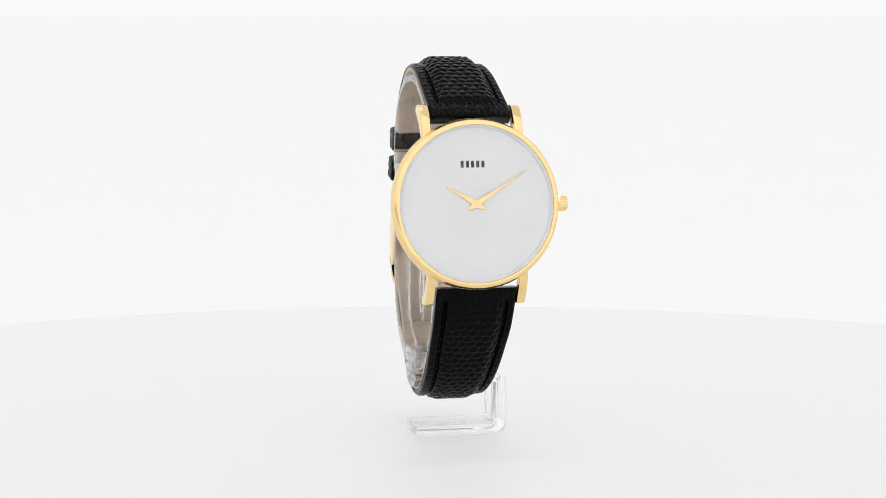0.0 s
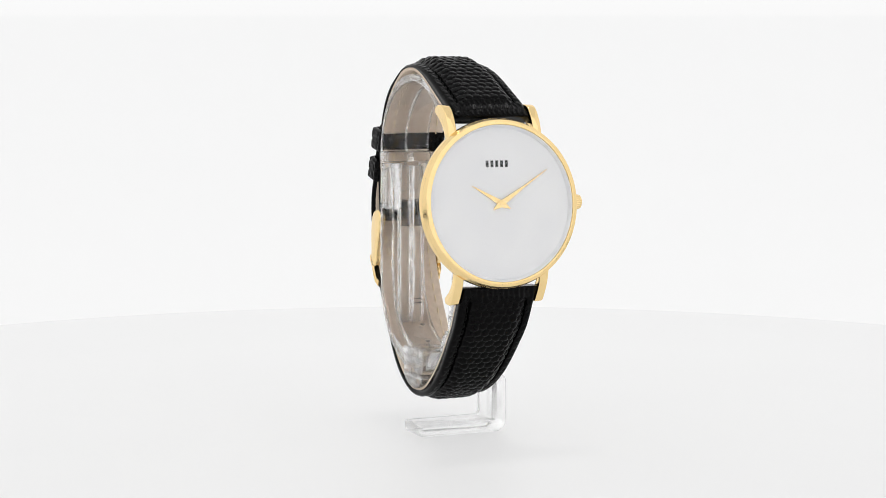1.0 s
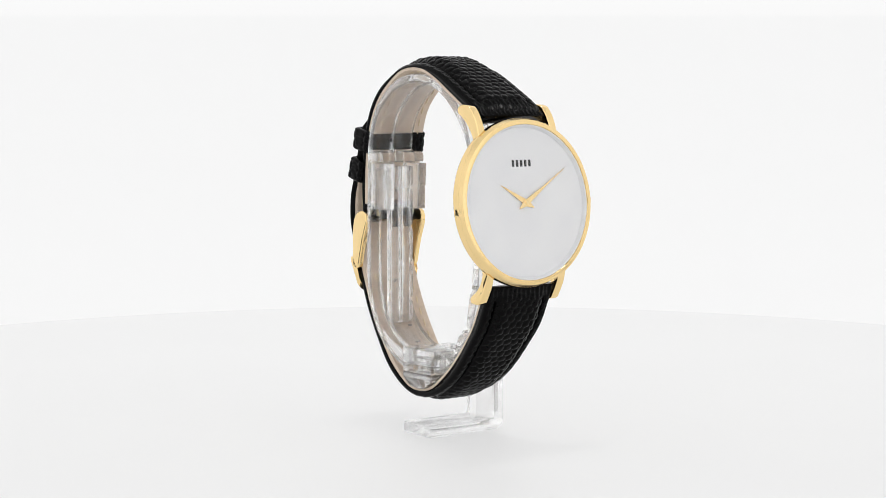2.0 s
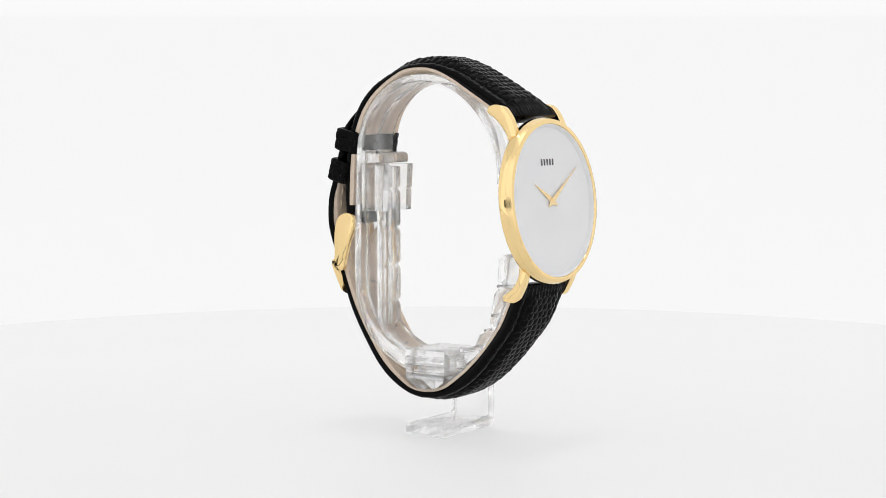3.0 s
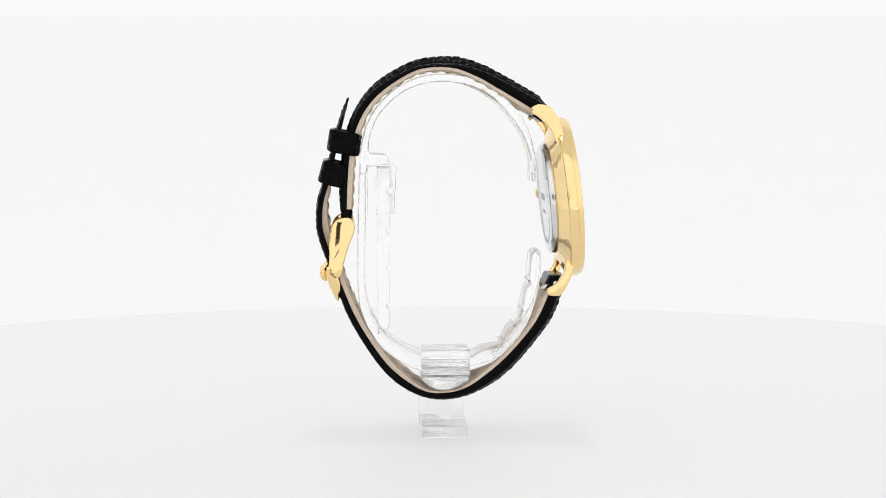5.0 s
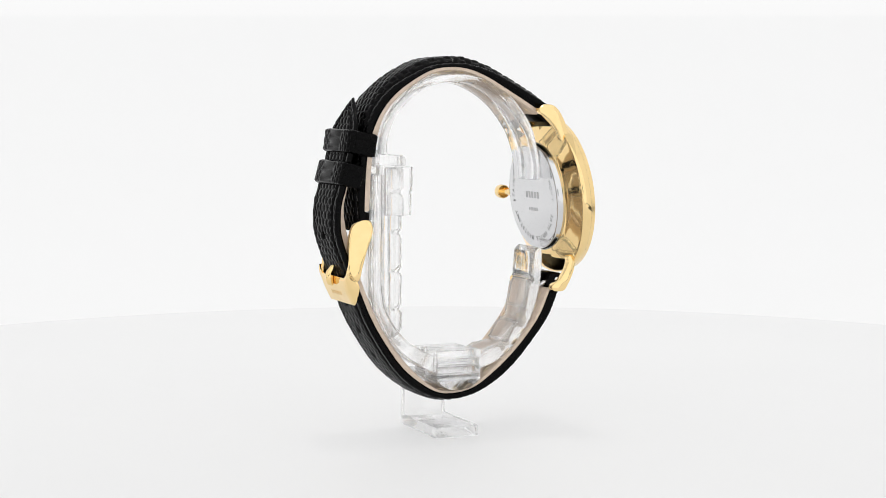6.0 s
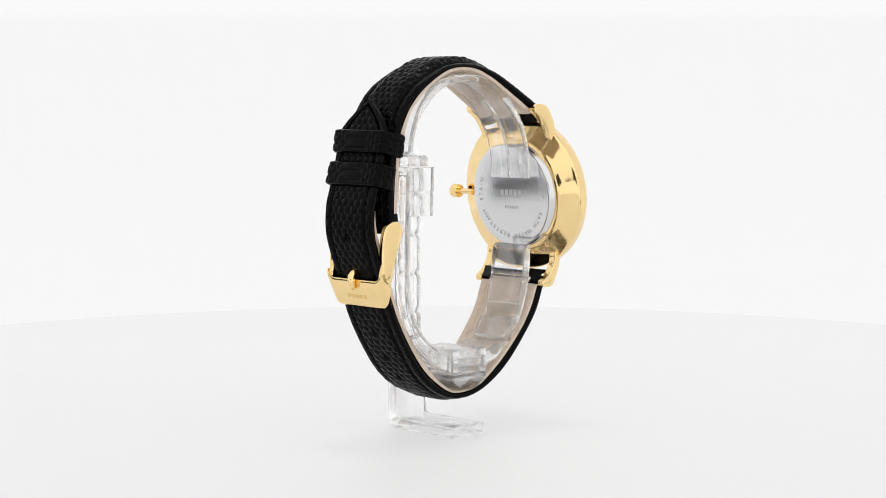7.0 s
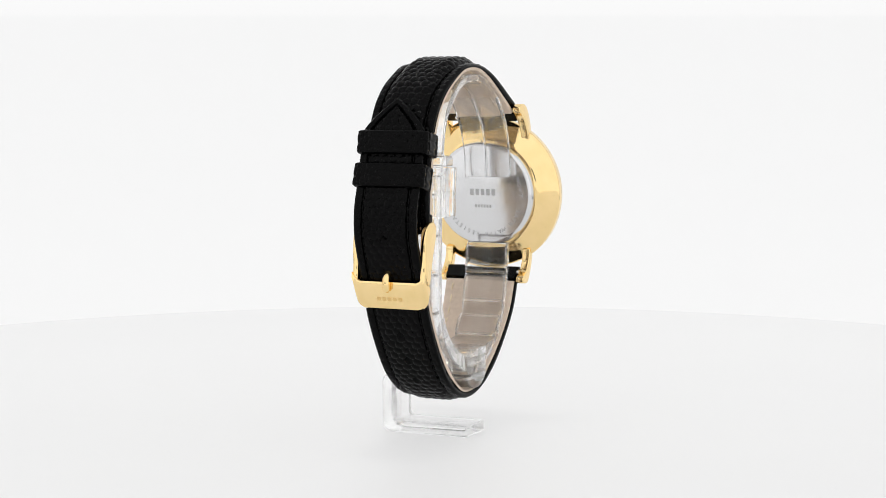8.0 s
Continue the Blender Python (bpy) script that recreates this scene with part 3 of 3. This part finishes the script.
def build_strap(watch):
    upper = strap("upper_strap",
        [(2.20, 6.60), (2.08, 6.72), (1.90, 6.85), (1.594, 7.02), (1.142, 7.268), (0.746, 7.455), (0.294, 7.585), (-0.102, 7.615), (-0.555, 7.565), (-0.952, 7.40),
         (-1.40, 7.14), (-1.75, 6.765), (-1.98, 6.262), (-2.09, 5.717), (-2.145, 5.033), (-2.10, 4.27)],
        [(2.05, 6.48), (1.93, 6.58), (1.75, 6.69), (1.47, 6.86), (1.03, 7.12), (0.66, 7.33), (0.27, 7.49), (-0.102, 7.545), (-0.53, 7.50), (-0.90, 7.33),
         (-1.33, 7.03), (-1.64, 6.67), (-1.85, 6.21), (-1.955, 5.717), (-2.005, 5.033), (-2.02, 4.29)],
        [(1.98, 6.43), (1.87, 6.51), (1.70, 6.615), (1.42, 6.79), (0.99, 7.055), (0.63, 7.26), (0.25, 7.42), (-0.102, 7.475), (-0.51, 7.425), (-0.87, 7.255),
         (-1.27, 6.96), (-1.56, 6.62), (-1.73, 6.172), (-1.845, 5.65), (-1.885, 5.033), (-1.93, 4.31)],
        0.80, 0.69, [(0, 0.03), (0.08, 0.095), (0.2, 0.105), (0.32, 0.14), (0.5, 0.10), (0.64, 0.03), (1, 0.0)], watch, "padded black lizard-grain leather upper strap", 3, flat_until=0.30, direction=-1, mids=((0, MID), (0.45, 0.03), (0.75, 0.07), (1, 0.08)))
    lower = strap("lower_strap",
        [(2.46, 3.26), (2.40, 3.12), (2.29, 2.91), (2.069, 2.414), (1.729, 1.951), (1.33, 1.486), (0.93, 1.145), (0.471, 0.895), (0.011, 0.79), (-0.449, 0.83), (-0.91, 1.05),
         (-1.312, 1.41), (-1.713, 1.987), (-1.999, 2.506), (-2.18, 2.967), (-2.34, 3.427), (-2.55, 4.001), (-2.622, 4.345), (-2.606, 4.803), (-2.51, 5.15), (-2.40, 5.55), (-2.29, 5.95), (-2.19, 6.35), (-2.00, 6.95)],
        [(2.25, 3.27), (2.20, 3.15), (2.08, 2.93), (1.85, 2.44), (1.53, 2.00), (1.15, 1.59), (0.80, 1.29), (0.41, 1.025), (0.011, 0.92), (-0.42, 0.95), (-0.84, 1.19),
         (-1.22, 1.53), (-1.60, 2.06), (-1.884, 2.564), (-2.075, 3.02), (-2.24, 3.47), (-2.43, 4.01), (-2.505, 4.345), (-2.492, 4.78), (-2.40, 5.12), (-2.30, 5.52), (-2.20, 5.92), (-2.11, 6.31), (-1.96, 6.93)],
        [(2.16, 3.27), (2.10, 3.14), (1.98, 2.90), (1.76, 2.42), (1.43, 1.99), (1.04, 1.585), (0.71, 1.31), (0.36, 1.08), (0.011, 0.972), (-0.40, 1.005), (-0.78, 1.255),
         (-1.14, 1.62), (-1.50, 2.11), (-1.775, 2.60), (-1.98, 3.06), (-2.13, 3.50), (-2.27, 4.01), (-2.37, 4.345), (-2.41, 4.76), (-2.34, 5.105), (-2.25, 5.505), (-2.13, 5.90), (-2.06, 6.29), (-1.94, 6.91)],
        0.80, 0.675, [(0, 0.03), (0.05, 0.09), (0.22, 0.09), (0.34, 0.07), (0.46, 0.02), (1, 0.0)], watch, "black lizard-grain leather lower strap with punched holes and pointed tip", 9,
        tip=0.74, holes=[(s, 0.0) for s in HOLES], flat_until=0.20, mids=((0, 0.10), (0.12, 0.07), (0.35, 0.06), (0.5, 0.09), (1, 0.09)), taper=0.38)

    # keepers: leather loops round both strap layers
    def keeper(base, along, outwards, wide, seed):
        up, d = np.array([along[0], 0, along[1]]), np.array([outwards[0], 0, outwards[1]])
        depth, length = np.linalg.norm(d), np.linalg.norm(up)
        n, rows = 260, 40
        a = np.linspace(0, 2 * math.pi, n, endpoint=False)
        c, q = np.cos(a), np.sin(a)
        cx, cy = np.sign(c) * np.abs(c) ** 0.32, np.sign(q) * np.abs(q) ** 0.32
        around = np.concatenate([[0], np.cumsum(np.hypot(np.diff(cx) * depth / 2, np.diff(cy) * wide))])
        lifts = np.linspace(0, 1, rows)
        R, L = np.meshgrid(around, lifts, indexing="ij")
        rim = np.minimum(L, 1 - L) * length
        h = scales(R + 9, L * length + 4, 0.10, 0.20, seed) * 0.022 * smoothstep(rim, 0.0, 0.05)
        grow = 0.018 + h - 0.045 * (1 - np.sqrt(np.clip(1 - (1 - np.clip(rim / 0.05, 0, 1)) ** 2, 0, 1)))
        grow = np.concatenate([np.full((n, 1), -0.05), grow, np.full((n, 1), -0.05)], 1)
        L = np.concatenate([L[:, :1], L, L[:, -1:]], 1)
        P = np.array([base[0], MID + 0.05, base[1]]) + L[..., None] * up + d * (0.5 + cx[:, None] * (0.5 + grow / depth))[..., None]
        P[..., 1] += cy[:, None] * (wide + grow)
        idx = np.arange(P.shape[0] * P.shape[1]).reshape(P.shape[:2])
        nxt, on = np.roll(idx, -1, 0), np.roll(np.arange(P.shape[1]), -1)
        faces = np.stack([idx, nxt, nxt[:, on], idx[:, on]], -1).reshape(-1, 4).tolist()
        ob = part("keeper", raw_mesh("keeper", P.reshape(-1, 3), faces), LEATHER, watch, "black lizard-grain leather keeper loop", smooth=False)
        ob.data.polygons.foreach_set("use_smooth", [True] * len(ob.data.polygons))

    keeper((-1.80, 5.735), (0.07, 0.47), (-0.585, 0.115), 0.735, 21)
    keeper((-2.10, 5.10), (0.13, 0.47), (-0.475, 0.125), 0.735, 22)


HOLES = (5.01, 5.56, 6.18, 6.8, 8.25)


BUCKLE_MID = 0.11


def build_buckle(watch):
    arm = [(-2.09, 4.52), (-2.22, 4.47), (-2.32, 4.34), (-2.375, 4.05), (-2.375, 3.62), (-2.405, 3.44), (-2.36, 3.31), (-2.22, 3.27), (-2.13, 3.36), (-2.085, 3.56), (-1.985, 3.90), (-1.865, 4.24), (-1.88, 4.44), (-1.97, 4.52)]
    ring = [tuple(p) for p in spline(arm + [arm[0]], 56)[:-1]]
    # the U of the frame: a lens-shaped front bar that bends into two side arms
    buckle = part("buckle", slab(ring, BUCKLE_MID - 0.79, BUCKLE_MID - 0.67, 0.03, 3), GOLD, watch, "polished gold pin buckle")
    part("buckle_arm", slab(ring, BUCKLE_MID + 0.67, BUCKLE_MID + 0.79, 0.03, 3), GOLD, buckle)
    bm = bmesh.new()
    rows = []
    for y in np.concatenate([np.linspace(-0.79, -0.55, 10), np.linspace(-0.46, 0.46, 9), np.linspace(0.55, 0.79, 10)]):
        e = max(0.0, abs(y) - 0.55) / 0.24
        up = 0.27 * (1 - math.sqrt(max(0.0, 1 - e * e)))
        hi = 3.37 + 0.16 * max(0.0, (abs(y) - 0.59) / 0.2) ** 2
        sec = [(-2.425, hi - 0.01), (-2.43, 3.28 + 0.5 * up), (-2.36, 3.05 + up), (-2.245, 2.82 + up), (-2.195, 2.80 + up), (-2.155, 2.92 + up), (-2.20, 3.14 + 0.6 * up), (-2.27, 3.27 + 0.3 * up), (-2.36, hi)]
        rows.append([bm.verts.new((x, BUCKLE_MID + y, z)) for x, z in sec])
    for p, q in zip(rows, rows[1:]):
        for k in range(len(p)):
            bm.faces.new((p[k], p[(k + 1) % len(p)], q[(k + 1) % len(p)], q[k]))
    bm.faces.new(rows[0])
    bm.faces.new(rows[-1])
    bar = part("buckle_bar", bm, GOLD, buckle)
    for k in range(5):
        y = (k - 2) * 0.115
        mm = Matrix.Translation((-2.328, BUCKLE_MID + y, 3.01)) @ Matrix.Rotation(radians(-29), 4, "Y")
        part("brand_bar", box(-0.012, 0.004, -0.042, 0.042, -0.055, 0.055, 0), ENGRAVED_GOLD, bar, "plain engraved bar", smooth=False, m=mm)
    part("pin", tube([(-2.30, BUCKLE_MID, 3.58), (-2.42, BUCKLE_MID, 3.51), (-2.49, BUCKLE_MID, 3.42), (-2.50, BUCKLE_MID, 3.30), (-2.475, BUCKLE_MID, 3.21), (-2.43, BUCKLE_MID, 3.17)], [0.06, 0.07, 0.08, 0.08, 0.07, 0.03], 14), GOLD, buckle)
    part("hinge_bar", tube([(-2.0, BUCKLE_MID - 0.76, 4.40), (-2.0, BUCKLE_MID + 0.76, 4.40)], 0.06, 14), STEEL, buckle)


def motions():
    for thing in (turntable, stand, watch):
        walk(thing, [(t, pose(0, 0, 0, 0, 0, a)) for t, a in TURN])


build_tent()
turntable = build_turntable()
stand = build_stand()
watch = new("wristwatch")
tagged(watch, "gold wristwatch with white dial and black lizard-grain leather strap", "watch")
build_case(watch)
build_buckle(watch)
build_strap(watch)
motions()
